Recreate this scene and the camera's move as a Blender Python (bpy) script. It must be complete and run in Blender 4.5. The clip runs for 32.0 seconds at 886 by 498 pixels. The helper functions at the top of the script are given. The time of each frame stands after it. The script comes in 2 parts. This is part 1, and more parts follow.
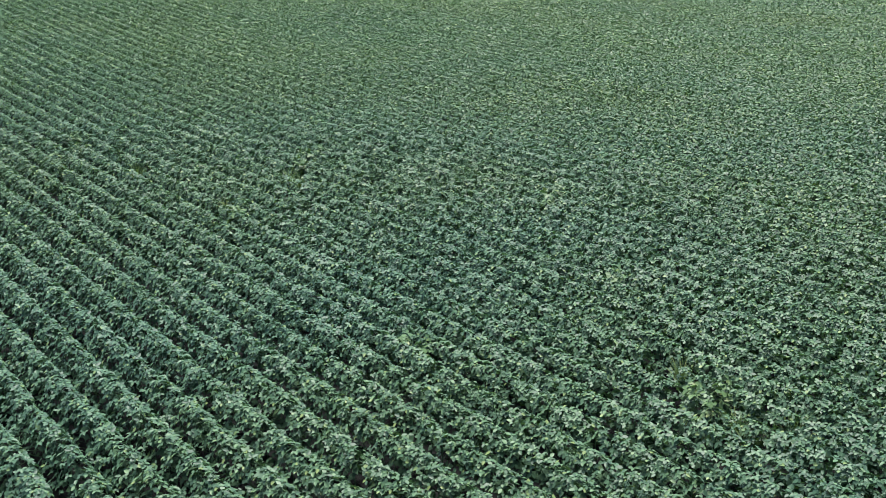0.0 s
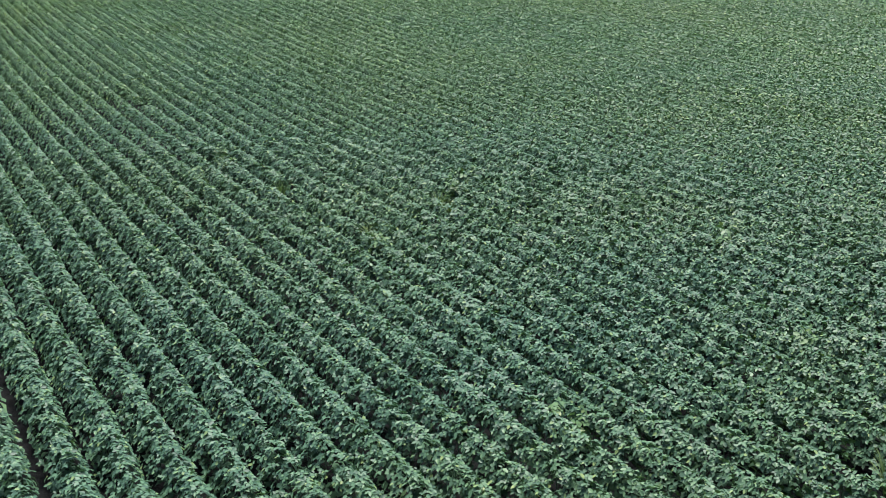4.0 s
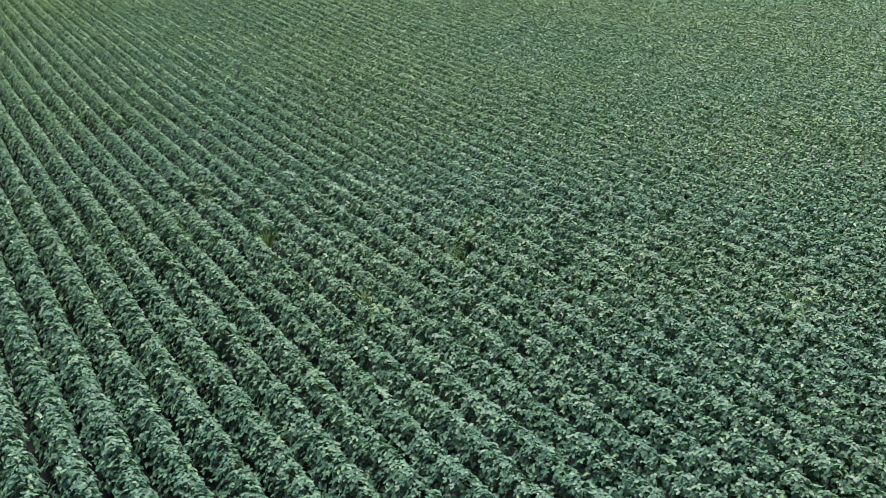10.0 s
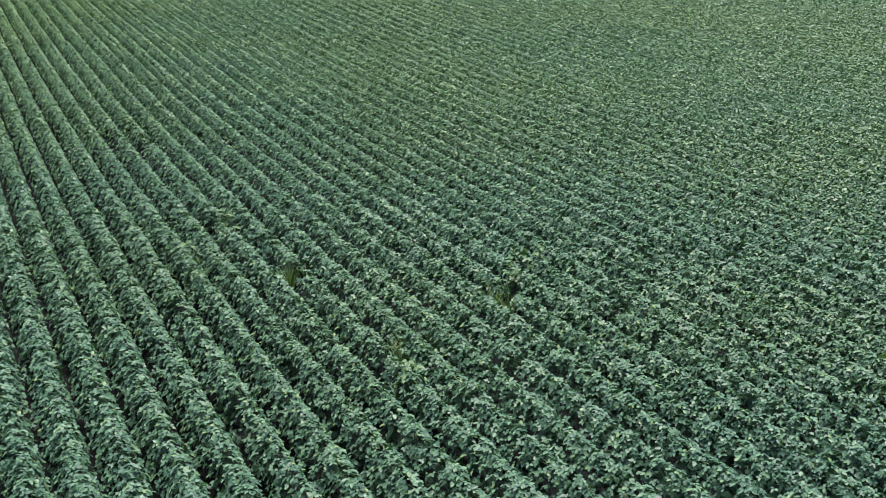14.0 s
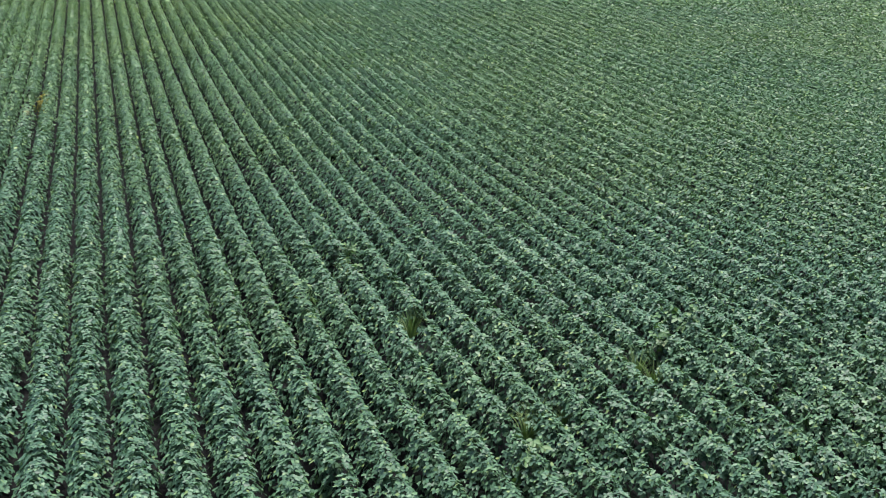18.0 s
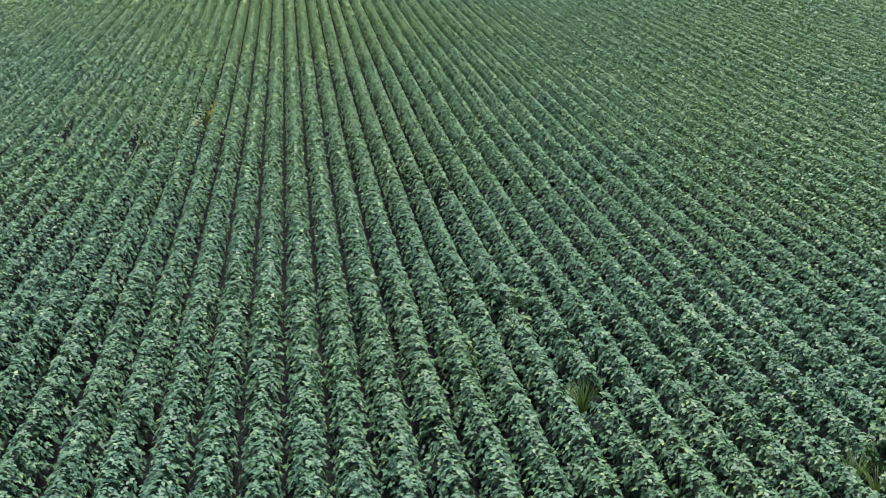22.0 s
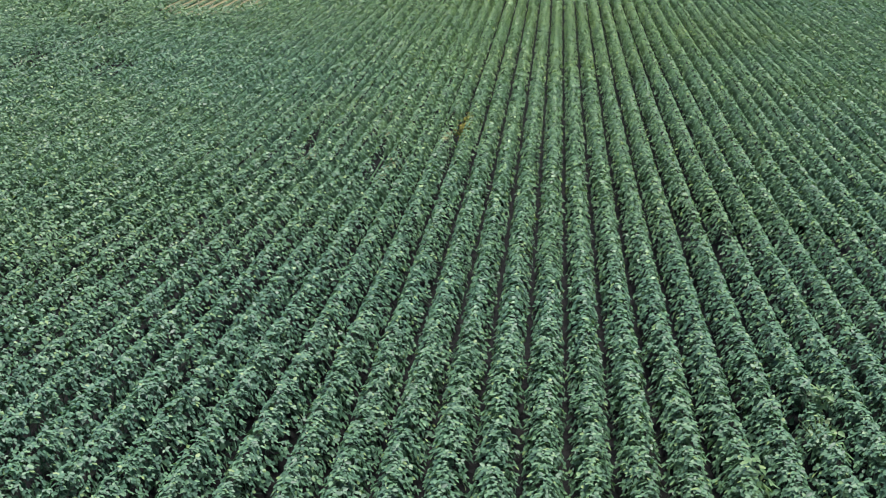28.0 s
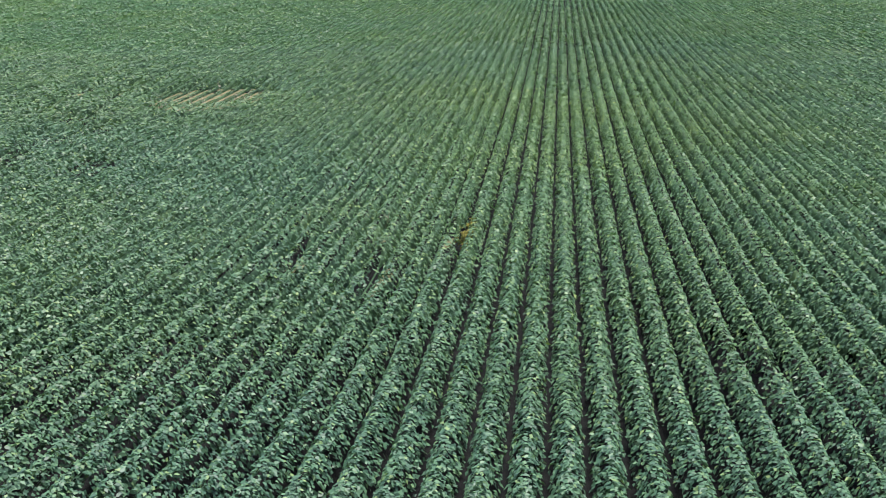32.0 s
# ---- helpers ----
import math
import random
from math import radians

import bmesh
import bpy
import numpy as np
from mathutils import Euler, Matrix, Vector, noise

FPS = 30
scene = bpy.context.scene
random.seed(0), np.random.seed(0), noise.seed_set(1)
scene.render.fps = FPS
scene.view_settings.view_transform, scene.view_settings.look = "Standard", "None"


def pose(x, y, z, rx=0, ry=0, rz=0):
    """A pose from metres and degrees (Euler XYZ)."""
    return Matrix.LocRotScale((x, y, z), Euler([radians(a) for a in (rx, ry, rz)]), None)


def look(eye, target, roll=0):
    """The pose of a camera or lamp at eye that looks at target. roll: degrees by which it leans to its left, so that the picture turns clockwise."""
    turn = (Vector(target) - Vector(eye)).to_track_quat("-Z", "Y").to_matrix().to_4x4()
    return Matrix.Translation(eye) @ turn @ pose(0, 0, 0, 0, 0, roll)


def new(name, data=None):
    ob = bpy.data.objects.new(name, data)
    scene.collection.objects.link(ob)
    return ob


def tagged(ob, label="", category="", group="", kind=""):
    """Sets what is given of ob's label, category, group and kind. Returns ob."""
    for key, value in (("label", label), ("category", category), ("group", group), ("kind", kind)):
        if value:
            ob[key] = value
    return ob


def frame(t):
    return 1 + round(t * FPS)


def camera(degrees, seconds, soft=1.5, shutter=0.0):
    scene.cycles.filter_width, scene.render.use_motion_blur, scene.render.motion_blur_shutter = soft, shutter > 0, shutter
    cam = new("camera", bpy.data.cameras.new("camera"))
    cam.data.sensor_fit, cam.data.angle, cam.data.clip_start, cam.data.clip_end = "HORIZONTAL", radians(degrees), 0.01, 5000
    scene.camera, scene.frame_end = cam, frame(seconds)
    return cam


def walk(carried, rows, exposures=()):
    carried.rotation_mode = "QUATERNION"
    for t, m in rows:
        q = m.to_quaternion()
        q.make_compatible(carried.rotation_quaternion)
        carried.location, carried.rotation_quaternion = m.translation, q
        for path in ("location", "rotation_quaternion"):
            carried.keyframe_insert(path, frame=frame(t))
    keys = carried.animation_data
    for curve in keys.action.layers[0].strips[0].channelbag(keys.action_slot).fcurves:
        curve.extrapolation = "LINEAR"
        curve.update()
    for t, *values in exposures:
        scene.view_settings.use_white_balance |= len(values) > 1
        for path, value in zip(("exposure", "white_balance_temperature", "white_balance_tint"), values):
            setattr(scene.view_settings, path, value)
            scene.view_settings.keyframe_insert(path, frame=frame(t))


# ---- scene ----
# yaw, pitch and roll in degrees after the seconds and the place in metres
PATH = [
    (0.0, -7.629, -17.976, 8.692, -34.987, -16.881, 0.296),
    (0.5, -7.424, -17.714, 8.720, -33.937, -16.915, 0.227),
    (1.0, -7.214, -17.407, 8.733, -32.898, -16.922, 0.154),
    (1.5, -6.994, -17.085, 8.743, -31.847, -16.933, 0.076),
    (2.0, -6.750, -16.771, 8.744, -30.795, -16.934, 0.015),
    (2.5, -6.541, -16.468, 8.745, -29.742, -16.969, -0.057),
    (3.0, -6.379, -16.172, 8.728, -28.705, -16.972, -0.139),
    (3.5, -6.208, -15.867, 8.725, -27.662, -16.969, -0.193),
    (4.0, -5.992, -15.556, 8.723, -26.876, -16.957, -0.160),
    (4.5, -5.754, -15.238, 8.721, -26.324, -16.941, -0.112),
    (5.0, -5.518, -14.910, 8.715, -25.982, -16.931, -0.080),
    (5.5, -5.307, -14.568, 8.705, -25.828, -16.933, -0.067),
    (6.0, -5.145, -14.212, 8.687, -25.838, -16.956, -0.058),
    (6.5, -4.998, -13.880, 8.670, -25.867, -16.934, 0.002),
    (7.0, -4.844, -13.565, 8.654, -25.864, -16.917, 0.048),
    (7.5, -4.655, -13.191, 8.653, -25.872, -16.912, 0.056),
    (8.0, -4.436, -12.776, 8.680, -25.863, -16.905, 0.038),
    (8.5, -4.199, -12.362, 8.692, -25.849, -16.915, 0.022),
    (9.0, -3.978, -11.939, 8.691, -25.857, -16.922, 0.006),
    (9.5, -3.777, -11.554, 8.703, -25.845, -16.952, 0.001),
    (10.0, -3.605, -11.202, 8.740, -25.833, -16.992, -0.032),
    (10.5, -3.433, -10.880, 8.772, -25.816, -17.064, -0.054),
    (11.0, -3.243, -10.571, 8.787, -25.794, -17.108, -0.065),
    (11.5, -3.055, -10.267, 8.797, -25.659, -17.122, -0.094),
    (12.0, -2.880, -9.929, 8.804, -25.492, -17.123, -0.106),
    (12.5, -2.743, -9.555, 8.794, -25.277, -17.133, -0.116),
    (13.0, -2.591, -9.227, 8.761, -24.920, -17.077, -0.165),
    (13.5, -2.441, -8.890, 8.742, -24.304, -17.053, -0.214),
    (14.0, -2.297, -8.545, 8.745, -23.653, -17.067, -0.249),
    (14.5, -2.133, -8.223, 8.744, -22.991, -17.042, -0.254),
    (15.0, -1.967, -7.964, 8.701, -22.183, -16.874, -0.135),
    (15.5, -1.805, -7.734, 8.641, -21.267, -16.634, 0.039),
    (16.0, -1.655, -7.500, 8.586, -20.283, -16.397, 0.234),
    (16.5, -1.523, -7.225, 8.559, -19.272, -16.234, 0.405),
    (17.0, -1.418, -6.878, 8.584, -18.273, -16.219, 0.451),
    (17.5, -1.289, -6.520, 8.610, -17.275, -16.234, 0.460),
    (18.0, -1.156, -6.157, 8.620, -16.295, -16.243, 0.440),
    (18.5, -1.039, -5.785, 8.642, -15.350, -16.238, 0.423),
    (19.0, -0.920, -5.423, 8.669, -14.347, -16.237, 0.357),
    (19.5, -0.816, -5.061, 8.700, -13.230, -16.253, 0.290),
    (20.0, -0.722, -4.711, 8.733, -12.105, -16.284, 0.248),
    (20.5, -0.621, -4.352, 8.755, -11.012, -16.319, 0.236),
    (21.0, -0.520, -3.955, 8.773, -9.834, -16.336, 0.180),
    (21.5, -0.450, -3.575, 8.777, -8.635, -16.350, 0.085),
    (22.0, -0.383, -3.160, 8.757, -7.348, -16.332, 0.045),
    (22.5, -0.330, -2.726, 8.706, -6.064, -16.328, -0.094),
    (23.0, -0.272, -2.307, 8.673, -4.781, -16.303, -0.191),
    (23.5, -0.225, -1.890, 8.658, -3.515, -16.288, -0.273),
    (24.0, -0.166, -1.484, 8.640, -2.251, -16.280, -0.293),
    (24.5, -0.125, -1.102, 8.625, -0.987, -16.273, -0.334),
    (25.0, -0.109, -0.730, 8.616, 0.231, -16.255, -0.380),
    (25.5, -0.097, -0.370, 8.605, 1.422, -16.223, -0.443),
    (26.0, -0.078, 0.005, 8.582, 2.648, -16.202, -0.424),
    (26.5, -0.109, 0.402, 8.558, 3.792, -16.216, -0.377),
    (27.0, -0.167, 0.793, 8.559, 4.619, -16.299, -0.248),
    (27.5, -0.238, 1.186, 8.574, 5.173, -16.379, -0.131),
    (28.0, -0.311, 1.589, 8.589, 5.497, -16.382, -0.055),
    (28.5, -0.374, 2.012, 8.590, 5.634, -16.235, -0.019),
    (29.0, -0.413, 2.462, 8.566, 5.628, -15.864, -0.009),
    (29.5, -0.455, 2.896, 8.546, 5.613, -15.254, -0.007),
    (30.0, -0.487, 3.337, 8.547, 5.606, -14.592, -0.013),
    (30.5, -0.538, 3.775, 8.548, 5.602, -13.947, -0.036),
    (31.0, -0.598, 4.208, 8.530, 5.584, -13.302, -0.046),
    (31.5, -0.621, 4.644, 8.504, 5.595, -12.639, -0.060),
    (32.0, -0.623, 5.117, 8.470, 5.575, -12.006, -0.089),
]

cam = camera(41.28, 32.0, soft=0.75)
walk(cam, [(t, pose(x, y, z, 90 + pitch, 0, yaw) @ pose(0, 0, 0, 0, 0, roll)) for t, x, y, z, yaw, pitch, roll in PATH],
     exposures=[(0.0, 2.42, 6500, 10), (32.0, 2.42, 6500, 10)])

# ---- light: a bright, thinly veiled sky with a wide soft sun ----
SUN_UP, SUN_ROUND = radians(76), radians(26)
world = bpy.data.worlds.new("sky")
scene.world = world
world.use_nodes = True
wn = world.node_tree.nodes
wl = world.node_tree.links
sky = wn.new("ShaderNodeTexSky")
sky.sky_type, sky.sun_disc = "NISHITA", False
sky.sun_elevation, sky.sun_rotation = SUN_UP, SUN_ROUND
sky.air_density, sky.dust_density, sky.ozone_density = 1.0, 2.2, 1.2
wl.new(sky.outputs[0], wn["Background"].inputs[0])
wn["Background"].inputs[1].default_value = 0.05
sun = new("sun", bpy.data.lights.new("sun", "SUN"))
sun.data.energy, sun.data.angle, sun.data.color = 2.0, radians(24), (1.0, 0.975, 0.94)
sun.matrix_world = look((0, 0, 0), (-math.sin(SUN_ROUND) * math.cos(SUN_UP), -math.cos(SUN_ROUND) * math.cos(SUN_UP), -math.sin(SUN_UP)))


# ---- materials ----
def material(name):
    m = bpy.data.materials.new(name)
    m.use_nodes = True
    return m, m.node_tree.nodes, m.node_tree.links, m.node_tree.nodes["Principled BSDF"]


def ramp(nodes, stops):
    r = nodes.new("ShaderNodeValToRGB")
    e = r.color_ramp.elements
    while len(e) < len(stops):
        e.new(0.5)
    for s, (p, c) in zip(e, stops):
        s.position, s.color = p, (*c, 1)
    return r


def mixed(nodes, links, a, b, fac, blend="MIX"):
    """A colour mix; a, b and fac are sockets or values."""
    m = nodes.new("ShaderNodeMix")
    m.data_type, m.blend_type = "RGBA", blend
    for socket, v in ((m.inputs[0], fac), (m.inputs[6], a), (m.inputs[7], b)):
        if isinstance(v, (int, float)):
            socket.default_value = v
        elif isinstance(v, tuple):
            socket.default_value = (*v, 1)
        else:
            links.new(v, socket)
    return m.outputs[2]


def fractal(nodes, links, where, scale, detail=3.0):
    n = nodes.new("ShaderNodeTexNoise")
    n.inputs["Scale"].default_value, n.inputs["Detail"].default_value = scale, detail
    links.new(where, n.inputs["Vector"])
    return n.outputs["Fac"]


def leaf_material(name, dark, mid, pale, young, share, rough=0.48, gloss=0.25):
    """Soybean leaf: deep green, a share of young yellow-green ones, satin upper side, some light shining through."""
    m, n, l, p = material(name)
    geo = n.new("ShaderNodeNewGeometry")
    tone = ramp(n, ((0.0, dark), (0.5, mid), (0.88, pale), (1.0, young)))
    tone.color_ramp.elements[2].position = 1.0 - share
    l.new(geo.outputs["Random Per Island"], tone.inputs[0])
    # slow drift of hue over the field, and plant to plant
    drift = ramp(n, ((0.38, (0.82, 0.95, 1.12)), (0.62, (1.18, 1.06, 0.80))))
    l.new(fractal(n, l, geo.outputs["Position"], 0.09, 2.0), drift.inputs[0])
    c = mixed(n, l, tone.outputs[0], drift.outputs[0], 0.35, "MULTIPLY")
    plant = ramp(n, ((0.35, (0.92, 0.94, 0.95)), (0.65, (1.10, 1.08, 1.03))))
    l.new(fractal(n, l, geo.outputs["Position"], 1.9, 2.0), plant.inputs[0])
    c = mixed(n, l, c, plant.outputs[0], 0.8, "MULTIPLY")
    # leaf colour goes from slightly bluer to yellower along +y and +x
    split = n.new("ShaderNodeSeparateXYZ")
    l.new(geo.outputs["Position"], split.inputs[0])
    slant = n.new("ShaderNodeMath")
    slant.operation = "MULTIPLY_ADD"
    l.new(split.outputs["X"], slant.inputs[0])
    slant.inputs[1].default_value = 0.9
    l.new(split.outputs["Y"], slant.inputs[2])
    reach = n.new("ShaderNodeMapRange")
    reach.inputs["From Min"].default_value, reach.inputs["From Max"].default_value = 12.0, 65.0
    l.new(slant.outputs[0], reach.inputs["Value"])
    c = mixed(n, l, c, mixed(n, l, (0.99, 0.985, 1.06), (1.05, 1.03, 0.87), reach.outputs["Result"]), 1.0, "MULTIPLY")
    # a paler, yellower stretch of crop where the field begins to rise
    shape = n.new("ShaderNodeMapping")
    shape.inputs["Location"].default_value, shape.inputs["Scale"].default_value = (0.0, -1.9, 0.0), (1 / 11.0, 1 / 34.0, 0.0)
    l.new(geo.outputs["Position"], shape.inputs["Vector"])
    off = n.new("ShaderNodeVectorMath")
    off.operation = "LENGTH"
    l.new(shape.outputs[0], off.inputs[0])
    poor = n.new("ShaderNodeMapRange")
    poor.inputs["From Min"].default_value, poor.inputs["From Max"].default_value = 1.1, 0.2
    l.new(off.outputs["Value"], poor.inputs["Value"])
    c = mixed(n, l, c, mixed(n, l, (1.0, 1.0, 1.0), (1.30, 1.20, 1.02), poor.outputs["Result"]), 1.0, "MULTIPLY")
    vein = ramp(n, ((0.3, (0.86, 0.9, 0.86)), (0.7, (1.1, 1.08, 1.05))))
    l.new(fractal(n, l, geo.outputs["Position"], 55.0, 2.0), vein.inputs[0])
    c = mixed(n, l, c, vein.outputs[0], 0.7, "MULTIPLY")
    l.new(c, p.inputs["Base Color"])
    p.inputs["Roughness"].default_value = rough
    p.inputs["Specular IOR Level"].default_value = gloss
    through_leaf = n.new("ShaderNodeBsdfTranslucent")
    l.new(mixed(n, l, c, (1.0, 1.25, 0.45), 0.8, "MULTIPLY"), through_leaf.inputs["Color"])
    add = n.new("ShaderNodeMixShader")
    add.inputs[0].default_value = 0.16
    l.new(p.outputs[0], add.inputs[1])
    l.new(through_leaf.outputs[0], add.inputs[2])
    l.new(add.outputs[0], n["Material Output"].inputs["Surface"])
    return m


LEAF = leaf_material("soybean_leaf", (0.029, 0.063, 0.039), (0.050, 0.106, 0.060), (0.080, 0.152, 0.078), (0.132, 0.190, 0.070), 0.10)
# inner leaves: a darker leaf green that paints in the shade under the crown
SHADED_LEAF = leaf_material("shaded_inner_leaf", (0.022, 0.048, 0.028), (0.028, 0.060, 0.033), (0.042, 0.086, 0.045), (0.05, 0.088, 0.042), 0.08, 0.7, 0.1)
# duller leaf green; shade of the missing leaf gaps is put into it
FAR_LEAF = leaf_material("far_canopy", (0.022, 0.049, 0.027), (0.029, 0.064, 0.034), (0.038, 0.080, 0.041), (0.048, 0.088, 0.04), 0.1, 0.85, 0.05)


def soil_material():
    m, n, l, p = material("shaded_soil")
    geo = n.new("ShaderNodeNewGeometry")
    # near-black base: the shade of the furrows is put into the soil colour
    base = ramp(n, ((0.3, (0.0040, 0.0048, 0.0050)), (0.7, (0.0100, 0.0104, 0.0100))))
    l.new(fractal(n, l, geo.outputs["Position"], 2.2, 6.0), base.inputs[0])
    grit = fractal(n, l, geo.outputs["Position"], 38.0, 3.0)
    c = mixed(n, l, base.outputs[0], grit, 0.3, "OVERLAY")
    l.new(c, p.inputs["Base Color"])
    p.inputs["Roughness"].default_value, p.inputs["Specular IOR Level"].default_value = 0.95, 0.05
    b = n.new("ShaderNodeBump")
    b.inputs["Strength"].default_value, b.inputs["Distance"].default_value = 0.8, 0.04
    l.new(grit, b.inputs["Height"])
    l.new(b.outputs[0], p.inputs["Normal"])
    return m


SOIL = soil_material()

# ---- the lie of the land ----
SPACING = 0.70        # from row to row
RISE, FOOT, BEND = 0.063, 36.0, 25.0


def land(x, y):
    """Height of the soil: level near the camera, then a long even slope up."""
    far = min(y, 330.0)
    return RISE * (math.hypot(far - FOOT, BEND) + far - FOOT) / 2 - 0.17


def bent(x, y):
    """Sideways shift of the rows from dead straight: they swing a little apart to the west."""
    swing = 0.012 * min(max(-x - 4.0, 0.0), 4.5) * (min(max(y, 14.0), 36.0) - 27.0)
    bow = 0.13 * min(max((x - 3.0) / 3.0, 0.0), 1.0) * math.exp(-((y - 47.0) / 11.0) ** 2)
    return swing + bow


def part(name, me, material, parent=None, label=""):
    ob = new(name, me)
    if not me.materials:
        me.materials.append(material)
    if parent is not None:
        ob.parent = parent
    return tagged(ob, label)


def mesh(name, verts, faces):
    me = bpy.data.meshes.new(name)
    me.from_pydata(verts, [], faces)
    me.update()
    return me


# ---- ground: one sheet to the horizon ----
def stops(lo, hi, fine_lo, fine_hi, step):
    out, v = [], fine_lo
    while v <= fine_hi:
        out.append(v)
        v += step
    grow, a = step, fine_hi
    while a < hi:
        grow *= 1.5
        a = min(a + grow, hi)
        out.append(a)
    grow, a = step, fine_lo
    while a > lo:
        grow *= 1.5
        a = max(a - grow, lo)
        out.insert(0, a)
    return out


def build_ground():
    xs, ys = stops(-2500, 2500, -80, 120, 2.0), stops(-2500, 3000, -40, 330, 2.5)
    verts = [(x, y, land(x, y) + 0.05 * noise.noise((x * 0.3, y * 0.3, 0)) - 0.03) for y in ys for x in xs]
    w = len(xs)
    faces = [(j * w + i, j * w + i + 1, (j + 1) * w + i + 1, (j + 1) * w + i) for j in range(len(ys) - 1) for i in range(w - 1)]
    g = new("ground", mesh("ground", verts, faces))
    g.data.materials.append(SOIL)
    return tagged(g, "loam soil of a farm field, near-black with painted furrow shade, rising gently away", "ground", kind="structure")


build_ground()


# ---- spots where the crop is thin, stunted or missing: x, y, half width, half length, share that grows, size ----
CRUSTED = [
    (-21.3, 74.0, 3.9, 5.2, 0.95, 0.34), (-30.2, 75.8, 1.0, 1.3, 0.6, 0.65), (-27.0, 77.0, 1.3, 1.6, 0.8, 0.65), (-26.5, 71.9, 0.7, 0.9, 0.6, 0.65),
    (-8.2, 38.0, 0.36, 1.1, 0.4, 0.75), (-5.45, 36.9, 0.34, 2.0, 0.3, 0.75), (-4.0, 41.4, 0.40, 1.2, 0.35, 0.75), (-6.1, 41.9, 0.3, 0.9, 0.4, 0.8),
]
THIN = CRUSTED + [
    (1.8, 47.5, 0.5, 2.2, 0.85, 0.9), (4.0, 51.0, 0.5, 1.8, 0.85, 0.9), (3.80, 18.8, 0.28, 0.8, 0.6, 0.85), (4.62, 14.8, 0.30, 0.40, 0.15, 0.75),
    (4.78, 9.4, 0.30, 0.6, 0.65, 0.85), (2.72, 17.1, 0.28, 0.4, 0.4, 0.8), (6.73, -4.4, 0.35, 0.6, 0.35, 0.8),
    (2.0, 31.2, 0.34, 0.5, 0.3, 0.75), (2.75, 30.6, 0.45, 0.4, 0.3, 0.75), (3.2, 29.7, 0.35, 0.5, 0.3, 0.75), (3.6, 28.9, 0.4, 0.5, 0.3, 0.75), (4.1, 27.9, 0.4, 0.5, 0.35, 0.75),
    (6.1, -6.2, 0.5, 0.9, 0.6, 0.85), (7.9, 11.5, 0.35, 0.5, 0.5, 0.85),
    # lodged, uneven crop to the west
    (-33.2, 75.0, 0.7, 2.4, 0.3, 0.7), (-26.0, 65.0, 1.4, 1.0, 0.3, 0.7), (-25.6, 58.8, 1.5, 0.9, 0.3, 0.7), (-24.5, 53.7, 1.4, 0.8, 0.3, 0.7),
    (-24.0, 60.2, 0.9, 0.8, 0.4, 0.7), (-20.0, 52.6, 1.1, 0.8, 0.35, 0.75), (-23.1, 61.9, 0.9, 0.8, 0.4, 0.75), (-29.0, 69.0, 1.0, 1.0, 0.4, 0.75),
]


def growth(x, y):
    """Share of plants that stand and their size at a place."""
    share, size = 1.0, 1.0
    for cx, cy, rx, ry, s, z in THIN:
        q = ((x - cx) / rx) ** 2 + ((y - cy) / ry) ** 2
        if q < 1.0:
            share, size = min(share, s), min(size, z + (1 - z) * max(0.0, q - 0.45) / 0.55)
    return share, size


def dry_material():
    m, n, l, p = material("dry_crusted_soil")
    geo = n.new("ShaderNodeNewGeometry")
    base = ramp(n, ((0.32, (0.064, 0.062, 0.034)), (0.68, (0.140, 0.126, 0.070))))
    l.new(fractal(n, l, geo.outputs["Position"], 3.5, 5.0), base.inputs[0])
    l.new(base.outputs[0], p.inputs["Base Color"])
    p.inputs["Roughness"].default_value, p.inputs["Specular IOR Level"].default_value = 0.95, 0.05
    b = n.new("ShaderNodeBump")
    b.inputs["Strength"].default_value, b.inputs["Distance"].default_value = 0.7, 0.03
    l.new(fractal(n, l, geo.outputs["Position"], 30.0, 4.0), b.inputs["Height"])
    l.new(b.outputs[0], p.inputs["Normal"])
    return m


DRY = dry_material()


def bare_patch(cx, cy, rx, ry, seed):
    """A crust of dry pale soil with a ragged edge, lying over the furrows and ridges."""
    nx, ny = max(6, int(rx * 2.6 / 0.16)), max(6, int(ry * 2.6 / 0.3))
    verts, faces, keep = [], [], {}
    for j in range(ny + 1):
        for i in range(nx + 1):
            x, y = cx + rx * 1.3 * (2 * i / nx - 1), cy + ry * 1.3 * (2 * j / ny - 1)
            q = ((x - cx) / rx) ** 2 + ((y - cy) / ry) ** 2 + 0.8 * noise.noise((x * 0.9, y * 0.6, seed))
            off = (x / SPACING - math.floor(x / SPACING) - 0.5) * SPACING
            ridge = 0.10 * max(0.0, 1 - abs(off) / 0.24) ** 0.6
            keep[i, j] = q < 1.0
            verts.append((x, y, land(x, y) + 0.035 + ridge + 0.01 * noise.noise((x * 6, y * 6, seed))))
    for j in range(ny):
        for i in range(nx):
            if keep[i, j] and keep[i + 1, j] and keep[i, j + 1] and keep[i + 1, j + 1]:
                a = j * (nx + 1) + i
                faces.append((a, a + 1, a + nx + 2, a + nx + 1))
    if not faces:
        return
    used = sorted({v for f in faces for v in f})
    at = {v: i for i, v in enumerate(used)}
    ob = new("bare_patch", mesh("bare_patch", [verts[v] for v in used], [tuple(at[v] for v in f) for f in faces]))
    ob.data.materials.append(DRY)
    tagged(ob, "patch of dry pale crusted soil between thin soybeans", "bare soil", "bare patches in the field")


for i, (cx, cy, rx, ry, share, size) in enumerate(CRUSTED):
    bare_patch(cx, cy, rx * (1.0 if rx > 1 else 0.8), ry, i)


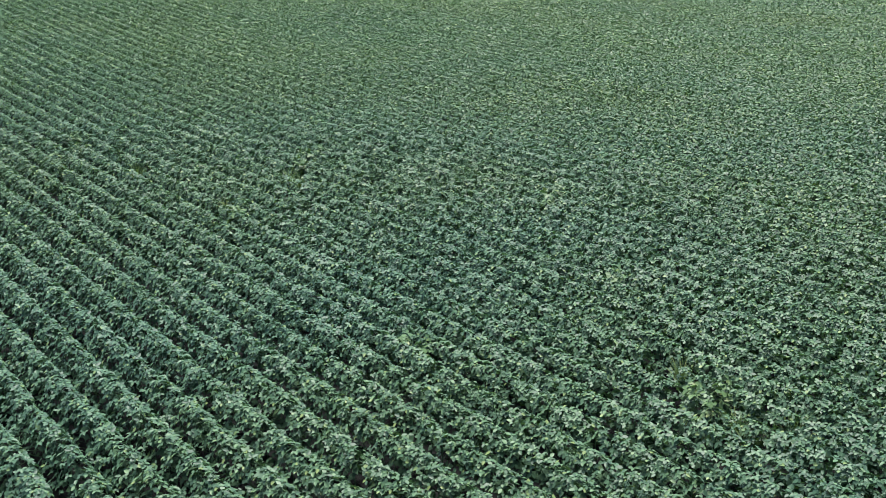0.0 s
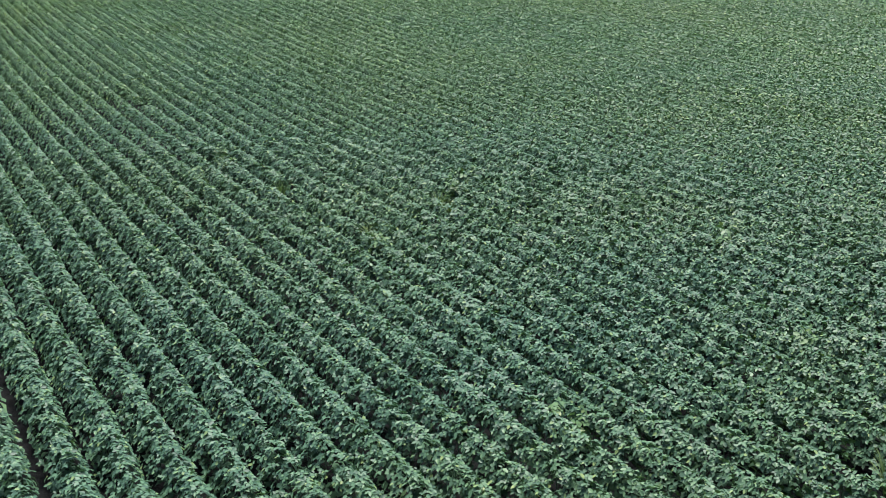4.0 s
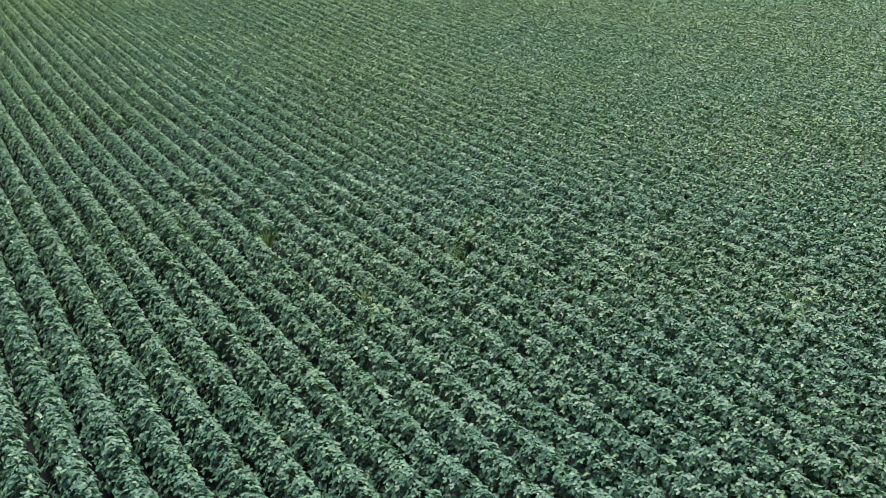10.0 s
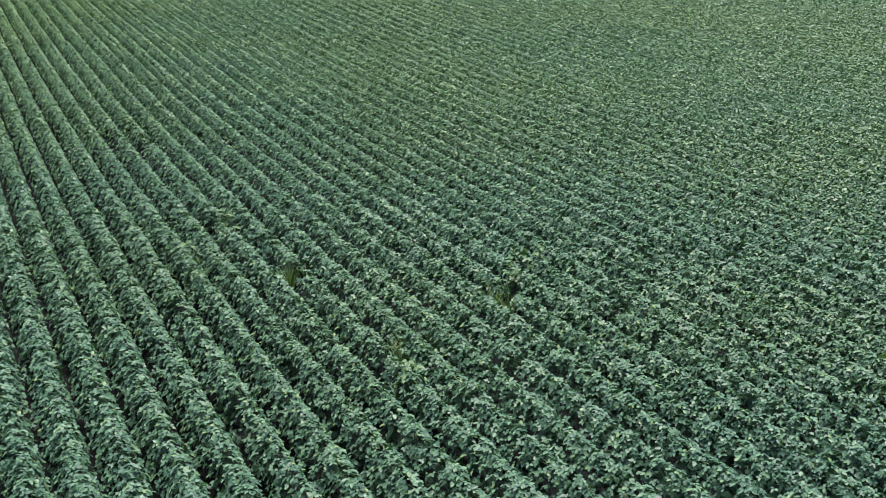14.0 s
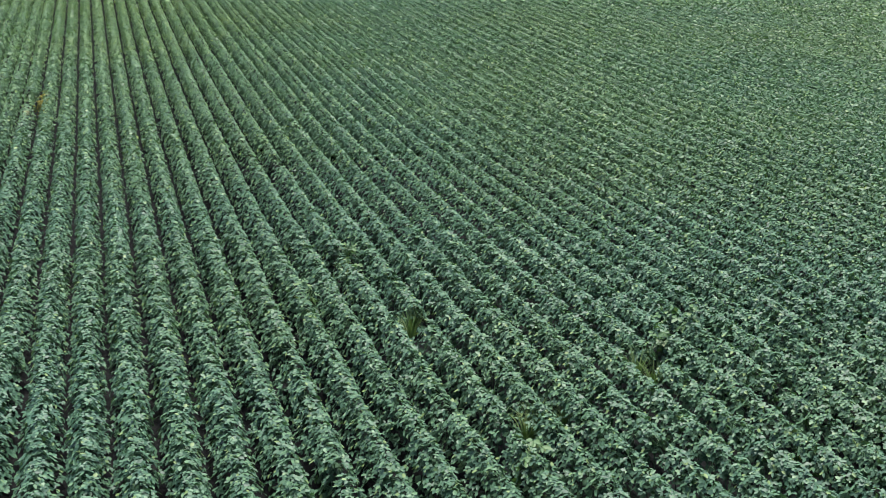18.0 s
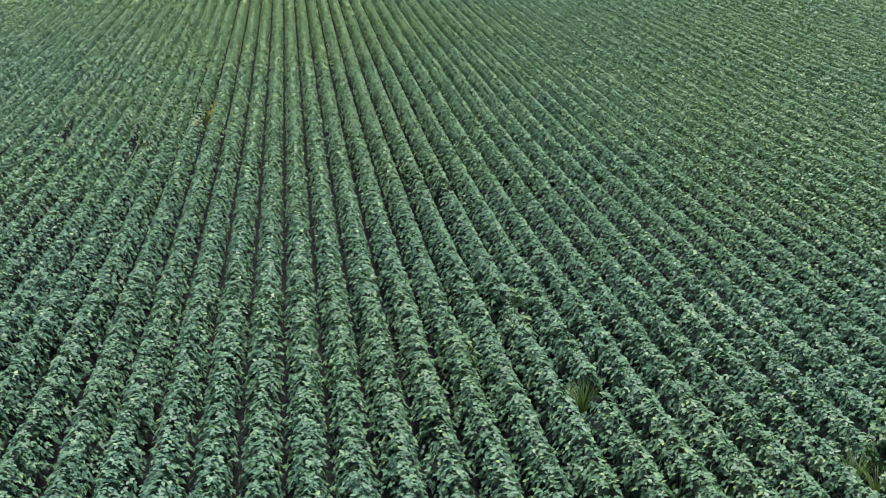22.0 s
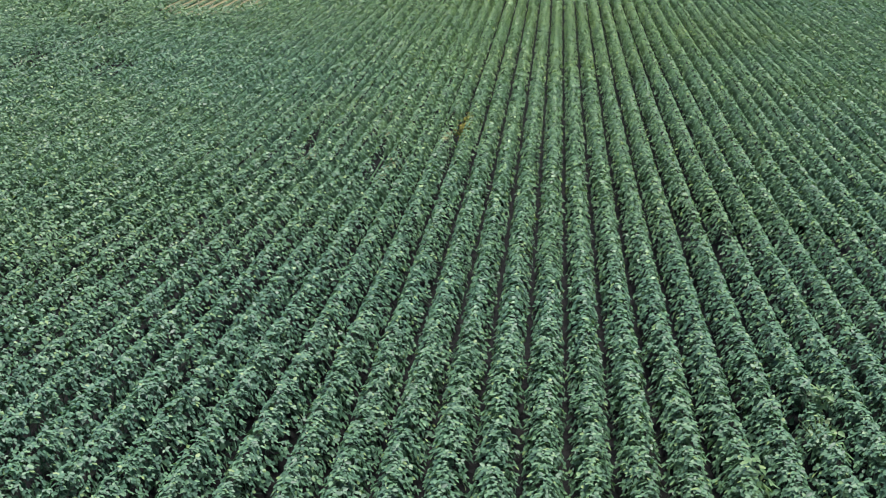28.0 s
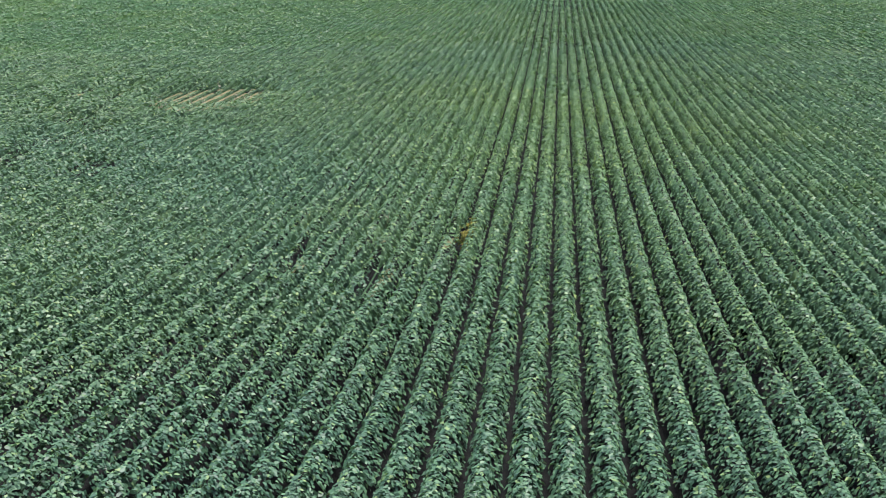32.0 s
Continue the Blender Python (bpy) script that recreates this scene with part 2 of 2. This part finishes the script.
# ---- foliage ----
def crowns(rng, n, wide, tall, size, rich, y, swell, lift, drop=0.65, loose=0.10):
    """Leaflets over the vault of a row that runs along y: an array of outlines."""
    # most leaves lie over the vault, a few hang down its flanks
    u = rng.uniform(-1, 1, n)
    hang = rng.random(n) < 0.05
    s = np.where(hang, np.sign(u) * rng.uniform(0.8, 1.0, n), u)
    z = 1 - drop * np.abs(s) ** 1.8
    z = np.where(hang, rng.uniform(0.22, 1 - drop, n), z)
    z -= np.where(rng.random(n) < loose, rng.uniform(0.05, 0.3, n), 0.0) * ~hang
    a = np.arctan(1.8 * drop * tall / wide * np.sign(s) * np.abs(s) ** 0.8)
    ca = np.cos(a)
    cx, cz = wide * s * swell, tall * lift * z
    out = np.stack([0.68 * np.sin(a), 0.12 * rng.standard_normal(n), 0.47 + 0.63 * ca], 1) + 0.23 * rng.standard_normal((n, 3))
    out[:, 2] = np.abs(out[:, 2]) + 0.05
    out /= np.linalg.norm(out, axis=1, keepdims=True)
    turn = rng.uniform(0, 2 * math.pi, n)
    ref = np.stack([np.cos(turn) + 1.1 * np.sin(a), np.sin(turn), -0.2 + 0 * turn], 1)
    ahead = ref - (ref * out).sum(1, keepdims=True) * out
    ahead /= np.linalg.norm(ahead, axis=1, keepdims=True) + 1e-6
    base = np.stack([cx, y, cz], 1)
    shapes = []
    for spin, small in (((0.0, 1.0), (1.3, 0.9), (-1.3, 0.9)) if rich else ((0.0, 1.0),)):
        d = math.cos(spin) * ahead + math.sin(spin) * np.cross(out, ahead)
        s = np.cross(out, d)
        long = size * small * rng.uniform(0.7, 1.2, (n, 1))
        w = rng.uniform(0.60, 0.78, (n, 1)) * long
        droop, fold = rng.uniform(-0.05, 0.35, (n, 1)), rng.uniform(-0.02, 0.24, (n, 1)) * w
        tip = 0.25 * rng.standard_normal((n, 3))
        start = base + d * long * (0.1 if rich else -0.45)

        def at(u, v, f):
            return start + d * (u * long) + s * (v * w) + out * (f * fold - droop * long * u * u * 0.5) + tip * (u * long * 0.4)

        if rich:
            shapes.append(np.stack([at(0.0, 0, 0), at(0.28, 0.46, 1), at(0.66, 0.40, 1), at(1.0, 0, 0), at(0.66, -0.40, 1), at(0.28, -0.46, 1)], 1))
        else:
            shapes.append(np.stack([at(0.0, 0, 0), at(0.42, 0.5, 1), at(1.0, 0, 0), at(0.42, -0.5, 1)], 1))
    return np.concatenate(shapes)


def quad_mesh(name, verts, quads, material_of=None, materials=()):
    """A mesh from arrays of places and four-cornered faces."""
    me = bpy.data.meshes.new(name)
    me.vertices.add(len(verts))
    me.vertices.foreach_set("co", np.ascontiguousarray(verts, np.float32).ravel())
    me.loops.add(4 * len(quads))
    me.loops.foreach_set("vertex_index", np.ascontiguousarray(quads, np.int32).ravel())
    me.polygons.add(len(quads))
    me.polygons.foreach_set("loop_start", np.arange(len(quads), dtype=np.int32) * 4)
    for m in materials:
        me.materials.append(m)
    if material_of is not None:
        me.polygons.foreach_set("material_index", np.ascontiguousarray(material_of, np.int32))
    me.update(calc_edges=True)
    return me


PLANT_STEP = 0.29


def plant_mesh(seed):
    """One soybean plant: a stem and a crown of leaves in threes."""
    rng = np.random.default_rng(seed)
    n = 34
    y = rng.uniform(-0.17, 0.17, n)
    # the crown is highest over its stem
    lift = 1.0 - 0.3 * y * y + 0.015 * rng.standard_normal(n)
    swell = 1.02 - 0.8 * y * y + 0.05 * rng.standard_normal(n)
    V = crowns(rng, n, 0.284, 0.79, 0.088, True, y, swell, lift)
    idx = np.arange(len(V))[:, None] * 6
    quads = np.concatenate([idx + [0, 1, 2, 3], idx + [0, 3, 4, 5]])
    b = V.size // 3
    s = 0.008
    stem = [(-s, -s, 0.0), (s, -s, 0.0), (0, s, 0.0), (-s, -s, 0.62), (s, -s, 0.62), (0, s, 0.62)]
    more = [(0, 1, 4, 3), (1, 2, 5, 4), (2, 0, 3, 5)]
    # leaf stalks, from the stem out to the leaves
    for i in range(0, n, 3):
        tip, low = V[i, 0], max(0.08, 0.55 * V[i, 0, 2])
        q = len(stem)
        stem += [(0, 0, low), (0, 0, low + 0.008), (tip[0], tip[1], tip[2] + 0.006), tuple(tip)]
        more.append((q, q + 1, q + 2, q + 3))
    # inner leaves, coloured darker so the crown's shade is painted in
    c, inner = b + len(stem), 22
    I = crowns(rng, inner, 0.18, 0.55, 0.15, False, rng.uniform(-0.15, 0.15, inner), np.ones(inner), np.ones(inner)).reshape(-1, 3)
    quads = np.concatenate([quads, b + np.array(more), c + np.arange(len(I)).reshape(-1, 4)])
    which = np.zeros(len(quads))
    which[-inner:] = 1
    return quad_mesh("soybean_plant", np.concatenate([V.reshape(-1, 3), np.array(stem), I]), quads, which, (LEAF, SHADED_LEAF))


PLANTS = [plant_mesh(100 + i) for i in range(28)]

# the part of the field that lies open to the camera's way, from A to B
WAY_A, WAY_B = Vector((-7.6, -18.0)), Vector((-0.6, 5.0))


def off_way(x, y):
    p = Vector((x, y))
    u = max(0.0, min(1.0, (p - WAY_A).dot(WAY_B - WAY_A) / (WAY_B - WAY_A).length_squared))
    return (p - WAY_A.lerp(WAY_B, u)).length


def in_sight(x, y):
    """Inside the fan that the shot sweeps."""
    left = -4.2 - (y - 4) * 0.56 if y > 4 else -11.2 + (y + 18) * 0.30
    return x > left and (x + 8.5) * 0.62 < (y + 18) + 5


NEAR = 17.6
# reach, leaves for each metre, leaf length
BANDS = [(26.0, 190, 0.112), (42.0, 130, 0.122), (66.0, 80, 0.14), (95.0, 38, 0.18), (130.0, 16, 0.23), (190.0, 6, 0.30), (400.0, 0, 0.3)]
ROW_LO, ROW_HI = -30.0, 215.0


def land_at(x, y):
    far = np.minimum(y, 330.0)
    return RISE * (np.hypot(far - FOOT, BEND) + far - FOOT) / 2 - 0.17


def build_row(k, pick):
    x0 = (k + 0.5) * SPACING
    rng = np.random.default_rng(9000 + k)
    # the soil ridge that carries the row
    row_lo = ROW_LO if k > -92 else 60.0
    verts, faces, y, j = [], [], row_lo, 0
    while y <= ROW_HI:
        xc = x0 + bent(x0, y)
        g, f = land(xc, y) - 0.05, 1 + 0.2 * noise.noise((x0 * 3, y * 0.9, 2))
        verts += [(xc - 0.27, y, g), (xc - 0.13 * f, y, g + 0.13 * f), (xc + 0.13 * f, y, g + 0.13 * f), (xc + 0.27, y, g)]
        if j:
            faces += [(4 * j - 4 + i, 4 * j - 3 + i, 4 * j + 1 + i, 4 * j + i) for i in range(3)]
        y, j = y + (2.0 if y < 60 else 6.0), j + 1
    ridge = new("planted_ridge", mesh("planted_ridge", verts, faces))
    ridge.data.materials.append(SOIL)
    tagged(ridge, "soil ridge densely planted with leafy dark green soybeans", "crop row", "ridges of the soybean field")
    V, inner, outer, built_to, mound_v, mound_q, mound_far = [], [], 0, row_lo, [], [], []
    y, step = row_lo, 1.45
    while y < ROW_HI:
        ym = y + step / 2
        xm = x0 + bent(x0, ym)
        d, seen = off_way(xm, ym), in_sight(xm, ym)
        if seen and d < NEAR:
            for i in range(5):
                yp = y + (i + 0.5) * PLANT_STEP + pick.uniform(-0.05, 0.05)
                xp = x0 + bent(x0, yp) + pick.uniform(-0.014, 0.014)
                share, size = growth(xp, yp)
                if pick.random() > share * 0.995:
                    continue
                ob = part("soybean_plant", pick.choice(PLANTS), LEAF, ridge)
                s = size * pick.uniform(0.97, 1.03)
                ob.matrix_basis = pose(xp, yp, land(xp, yp) + 0.02, pick.uniform(-4, 4), pick.uniform(-2, 2), pick.choice((0, 180)) + pick.uniform(-9, 9)) @ Matrix.Diagonal(
                    (s * pick.uniform(0.94, 1.06), s, s * pick.uniform(0.98, 1.02), 1))
        else:
            if not seen:
                per, size = (26, 0.21) if d < 24 else (8, 0.27) if d < 40 else (0, 0.4)
            else:
                per, size = next((p, z) for reach, p, z in BANDS if d < reach)
            share, stunt = growth(xm, ym)
            if stunt < 0.62:
                per, size = per * 2.6, size * 0.62
            # the crop stands unevenly to the west
            stunt *= 1 + 0.28 * min(max((-xm - 7) / 8, 0), 1) * noise.noise((xm * 0.5, ym * 0.4, 7))
            n = rng.poisson(per * step * share)
            if n:
                yy = rng.uniform(0, step, n)
                wave = 1 + 0.08 * np.sin((y + yy) * 9.0 + k) + 0.06 * np.sin((y + yy) * 4.1 + 2.3 * k)
                L = crowns(rng, n, 0.284 * stunt, 0.78 * stunt, size, False, yy, wave, 0.82 + 0.18 * wave + 0.012 * rng.standard_normal(n), loose=0.12)
                L[:, :, 0] += xm
                L[:, :, 1] += y
                L[:, :, 2] += land_at(L[:, :, 0], L[:, :, 1])
                V.append(L)
                outer += n
            # dark inner leaves, the shade below the vault set in their green
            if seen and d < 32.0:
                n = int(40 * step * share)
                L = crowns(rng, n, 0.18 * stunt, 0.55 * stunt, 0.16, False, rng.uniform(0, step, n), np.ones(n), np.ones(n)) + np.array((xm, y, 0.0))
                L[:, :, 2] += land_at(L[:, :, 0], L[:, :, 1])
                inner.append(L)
        # dark core added where the leaves are few, its colour painting the shade inside
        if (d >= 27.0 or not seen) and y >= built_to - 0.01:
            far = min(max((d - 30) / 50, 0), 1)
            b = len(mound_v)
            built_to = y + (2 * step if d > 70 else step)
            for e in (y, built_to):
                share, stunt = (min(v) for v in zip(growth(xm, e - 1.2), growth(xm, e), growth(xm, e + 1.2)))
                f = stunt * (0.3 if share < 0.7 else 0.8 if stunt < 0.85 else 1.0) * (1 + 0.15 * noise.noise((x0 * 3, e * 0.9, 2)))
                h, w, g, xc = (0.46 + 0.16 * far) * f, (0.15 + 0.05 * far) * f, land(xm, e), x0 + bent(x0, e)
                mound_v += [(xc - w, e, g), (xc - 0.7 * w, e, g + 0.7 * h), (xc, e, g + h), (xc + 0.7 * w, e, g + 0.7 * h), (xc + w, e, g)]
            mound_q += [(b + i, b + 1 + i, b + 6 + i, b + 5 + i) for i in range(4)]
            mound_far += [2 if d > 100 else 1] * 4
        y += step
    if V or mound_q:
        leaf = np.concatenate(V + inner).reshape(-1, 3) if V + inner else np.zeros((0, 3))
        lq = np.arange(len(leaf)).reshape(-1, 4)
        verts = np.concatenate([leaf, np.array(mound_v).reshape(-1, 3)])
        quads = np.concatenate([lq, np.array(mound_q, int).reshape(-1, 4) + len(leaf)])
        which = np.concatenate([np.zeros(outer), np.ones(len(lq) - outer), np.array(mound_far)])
        rest = part("foliage", quad_mesh("foliage", verts, quads, which, (LEAF, SHADED_LEAF, FAR_LEAF)), LEAF, ridge)
        tagged(rest, "dense green soybean leaves along the ridge", kind="stuff")


def build_beyond():
    """The crop past the built ridges, one uneven leafy sheet."""
    verts, faces = [], []

    def sheet(x0, x1, y0, y1, step):
        b, nx, ny = len(verts), int((x1 - x0) / step) + 1, int((y1 - y0) / step) + 1
        for j in range(ny):
            for i in range(nx):
                x, y = x0 + i * step, y0 + j * step
                verts.append((x, y, land(x, y) + 0.42 + 0.25 * noise.noise((x * 0.4, y * 0.4, 1)) + 0.2 * noise.noise((x * 1.7, y * 1.7, 4))))
        for j in range(ny - 1):
            for i in range(nx - 1):
                a = b + j * nx + i
                faces.append((a, a + 1, a + nx + 1, a + nx))

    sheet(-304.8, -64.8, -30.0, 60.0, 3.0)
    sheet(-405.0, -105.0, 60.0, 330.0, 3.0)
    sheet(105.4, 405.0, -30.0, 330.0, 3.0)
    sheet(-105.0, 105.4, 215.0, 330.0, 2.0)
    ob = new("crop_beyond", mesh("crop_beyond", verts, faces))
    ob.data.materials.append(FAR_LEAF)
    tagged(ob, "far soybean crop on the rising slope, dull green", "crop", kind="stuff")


build_beyond()
PICK = random.Random(5)
for k in range(-150, 150):
    build_row(k, PICK)


# ---- weeds standing in the crop ----
GRASS = leaf_material("grass_weed_blade", (0.060, 0.105, 0.036), (0.085, 0.140, 0.050), (0.12, 0.175, 0.062), (0.16, 0.19, 0.08), 0.12)
PALE = leaf_material("pale_weed_leaf", (0.050, 0.100, 0.042), (0.066, 0.124, 0.05), (0.09, 0.15, 0.06), (0.12, 0.165, 0.06), 0.12)
YELLOW = leaf_material("withered_leaf", (0.10, 0.11, 0.036), (0.155, 0.145, 0.045), (0.20, 0.17, 0.055), (0.24, 0.18, 0.06), 0.2, 0.7, 0.1)


def blades_mesh(seed):
    """A tuft of arching grass blades from one root."""
    rng = np.random.default_rng(seed)
    verts, quads = [], []
    for i in range(70):
        a, lean, tall = rng.uniform(0, 2 * math.pi), rng.uniform(0.08, 0.34), rng.uniform(0.5, 0.95)
        w = rng.uniform(0.006, 0.012)
        dx, dy = math.cos(a), math.sin(a)
        b = len(verts)
        for u in (0.0, 0.4, 0.75, 1.0):
            out, z = lean * u ** 1.8 + 0.02, tall * (u - 0.22 * u ** 3)
            half = w * (1 - 0.85 * u ** 2)
            verts += [(dx * out - dy * half, dy * out + dx * half, z), (dx * out + dy * half, dy * out - dx * half, z + 0.004)]
        quads += [(b + 2 * j, b + 2 * j + 1, b + 2 * j + 3, b + 2 * j + 2) for j in range(3)]
    return quad_mesh("blades", np.array(verts), np.array(quads), materials=(GRASS,))


def bush_mesh(seed, mat):
    """A loose leafy weed, taller and paler than the crop."""
    rng = np.random.default_rng(seed)
    n = 26
    r, a = 0.22 * np.sqrt(rng.random(n)), rng.uniform(0, 2 * math.pi, n)
    V = crowns(rng, n, 0.20, 0.84, 0.135, True, r * np.sin(a), np.ones(n), 1 + 0.12 * rng.standard_normal(n))
    idx = np.arange(len(V))[:, None] * 6
    return quad_mesh("leaves", V.reshape(-1, 3), np.concatenate([idx + [0, 1, 2, 3], idx + [0, 3, 4, 5]]), materials=(mat,))


def stalk_mesh():
    s = 0.012
    ring = [(s * math.cos(i * 1.2566), s * math.sin(i * 1.2566)) for i in range(5)]
    verts = [(x, y, 0.0) for x, y in ring] + [(0.6 * x + 0.02, 0.6 * y, 0.72) for x, y in ring]
    return quad_mesh("stalk", np.array(verts), np.array([(i, (i + 1) % 5, 5 + (i + 1) % 5, 5 + i) for i in range(5)]), materials=(PALE,))


BLADES, BUSHES, WITHERED, STALK = [blades_mesh(300 + i) for i in range(4)], [bush_mesh(320 + i, PALE) for i in range(4)], [bush_mesh(340 + i, YELLOW) for i in range(3)], stalk_mesh()


def weed(kind, x, y, size):
    m = pose(x, y, land(x, y) + 0.03, 0, 0, PICK.uniform(0, 360)) @ Matrix.Diagonal((size, size, size, 1))
    if kind == "grass":
        ob = new("grass_weed", PICK.choice(BLADES))
        ob.matrix_basis = m
        tagged(ob, "tuft of pale green grass growing among the soybeans", "weed", "grass weeds in the field")
        return
    root = new("leafy_weed" if kind == "bush" else "withered_plant", None)
    root.matrix_basis = m
    part("leaves", PICK.choice(BUSHES if kind == "bush" else WITHERED), PALE, root)
    part("stalk", STALK, PALE, root)
    if kind == "bush":
        tagged(root, "tall yellow-green leafy weed standing above the soybeans", "weed", "leafy weeds in the field")
    else:
        tagged(root, "withered yellow plant in a thin spot of the crop", "weed", "withered plants")


for x, y in ((5.85, -7.1), (6.2, -6.5), (6.7, -7.2), (4.35, 14.9), (4.55, 15.4), (4.98, 10.0), (5.2, 10.3), (7.9, 11.4), (7.75, 11.8), (5.8, 10.4), (6.9, -4.6), (3.85, 18.5)):
    weed("grass", x, y, PICK.uniform(0.85, 1.1))
for x, y in ((6.1, -5.7), (6.5, -5.9), (5.9, -6.2), (4.6, 8.8), (4.45, 8.5), (9.2, 13.6), (9.4, 13.2), (3.95, 17.9), (8.5, 12.5), (3.5, -1.5), (3.3, -1.1), (4.1, 19.7), (8.9, -0.8), (2.6, 16.5), (11.7, 4.9), (12.3, 5.4)):
    weed("bush", x, y, PICK.uniform(0.85, 1.08))
for x, y in ((-3.35, 41.0), (-3.25, 41.5), (-3.45, 40.5), (-3.3, 42.0)):
    weed("withered", x, y, PICK.uniform(0.6, 0.8))


# ---- bleached dead stalks ----
def straw_material():
    m, n, l, p = material("bleached_straw")
    geo = n.new("ShaderNodeNewGeometry")
    base = ramp(n, ((0.3, (0.24, 0.20, 0.13)), (0.7, (0.46, 0.41, 0.31))))
    l.new(fractal(n, l, geo.outputs["Position"], 14.0, 4.0), base.inputs[0])
    l.new(base.outputs[0], p.inputs["Base Color"])
    p.inputs["Roughness"].default_value = 0.8
    return m


STRAW = straw_material()


def dead_stem_mesh(seed):
    """A leaning, kinked stem with two broken side shoots."""
    rng = np.random.default_rng(seed)
    verts, quads = [], []

    def shoot(foot, lean, tall, thick):
        b, bend = len(verts), rng.uniform(-0.12, 0.12, (4, 2))
        for j in range(4):
            u = j / 3
            r = thick * (1 - 0.65 * u)
            cx, cy, cz = foot[0] + lean[0] * u + bend[j][0] * u * 0.5, foot[1] + lean[1] * u + bend[j][1] * u * 0.5, foot[2] + tall * u
            verts.extend((cx + r * math.cos(q * math.pi / 2), cy + r * math.sin(q * math.pi / 2), cz) for q in range(4))
        for j in range(3):
            quads.extend((b + 4 * j + q, b + 4 * j + (q + 1) % 4, b + 4 * j + 4 + (q + 1) % 4, b + 4 * j + 4 + q) for q in range(4))

    lean = rng.uniform(-0.22, 0.22, 2)
    shoot((0, 0, 0), lean, 0.78, 0.018)
    for u in (0.4, 0.65):
        shoot((lean[0] * u, lean[1] * u, 0.78 * u), rng.uniform(-0.16, 0.16, 2), 0.18, 0.010)
    return quad_mesh("stem", np.array(verts), np.array(quads), materials=(STRAW,))


def curled_leaves_mesh(seed):
    """Dry leaves rolled up along the upper stem."""
    rng = np.random.default_rng(seed)
    V = crowns(rng, 5, 0.05, 0.78, 0.07, True, rng.uniform(-0.05, 0.05, 5), np.ones(5), rng.uniform(0.6, 1.0, 5))
    idx = np.arange(len(V))[:, None] * 6
    return quad_mesh("dry_leaves", V.reshape(-1, 3), np.concatenate([idx + [0, 1, 2, 3], idx + [0, 3, 4, 5]]), materials=(STRAW,))


STEMS, CURLED = [dead_stem_mesh(500 + i) for i in range(4)], [curled_leaves_mesh(520 + i) for i in range(4)]
for x, y, size in ((-6.3, 43.0, 1.0), (-5.95, 62.4, 1.0), (-22.7, 69.4, 1.0), (-22.0, 68.2, 1.1), (-23.6, 70.5, 0.9), (-21.8, 71.9, 1.0), (-20.8, 70.9, 1.0), (-21.6, 77.1, 1.1),
                   (-19.1, 71.6, 1.1), (-19.3, 72.8, 0.9), (-18.9, 74.0, 1.0), (-18.7, 72.4, 0.9), (-24.4, 52.9, 0.9)):
    root = new("dead_plant", None)
    root.matrix_basis = pose(x, y, land(x, y) + 0.03, PICK.uniform(-8, 8), PICK.uniform(-8, 8), PICK.uniform(0, 360)) @ Matrix.Diagonal((size, size, size, 1))
    part("stem", PICK.choice(STEMS), STRAW, root)
    part("dry_leaves", PICK.choice(CURLED), STRAW, root)
    tagged(root, "bleached dead soybean plant with dry curled leaves", "dead plant", "dead plants in the field")
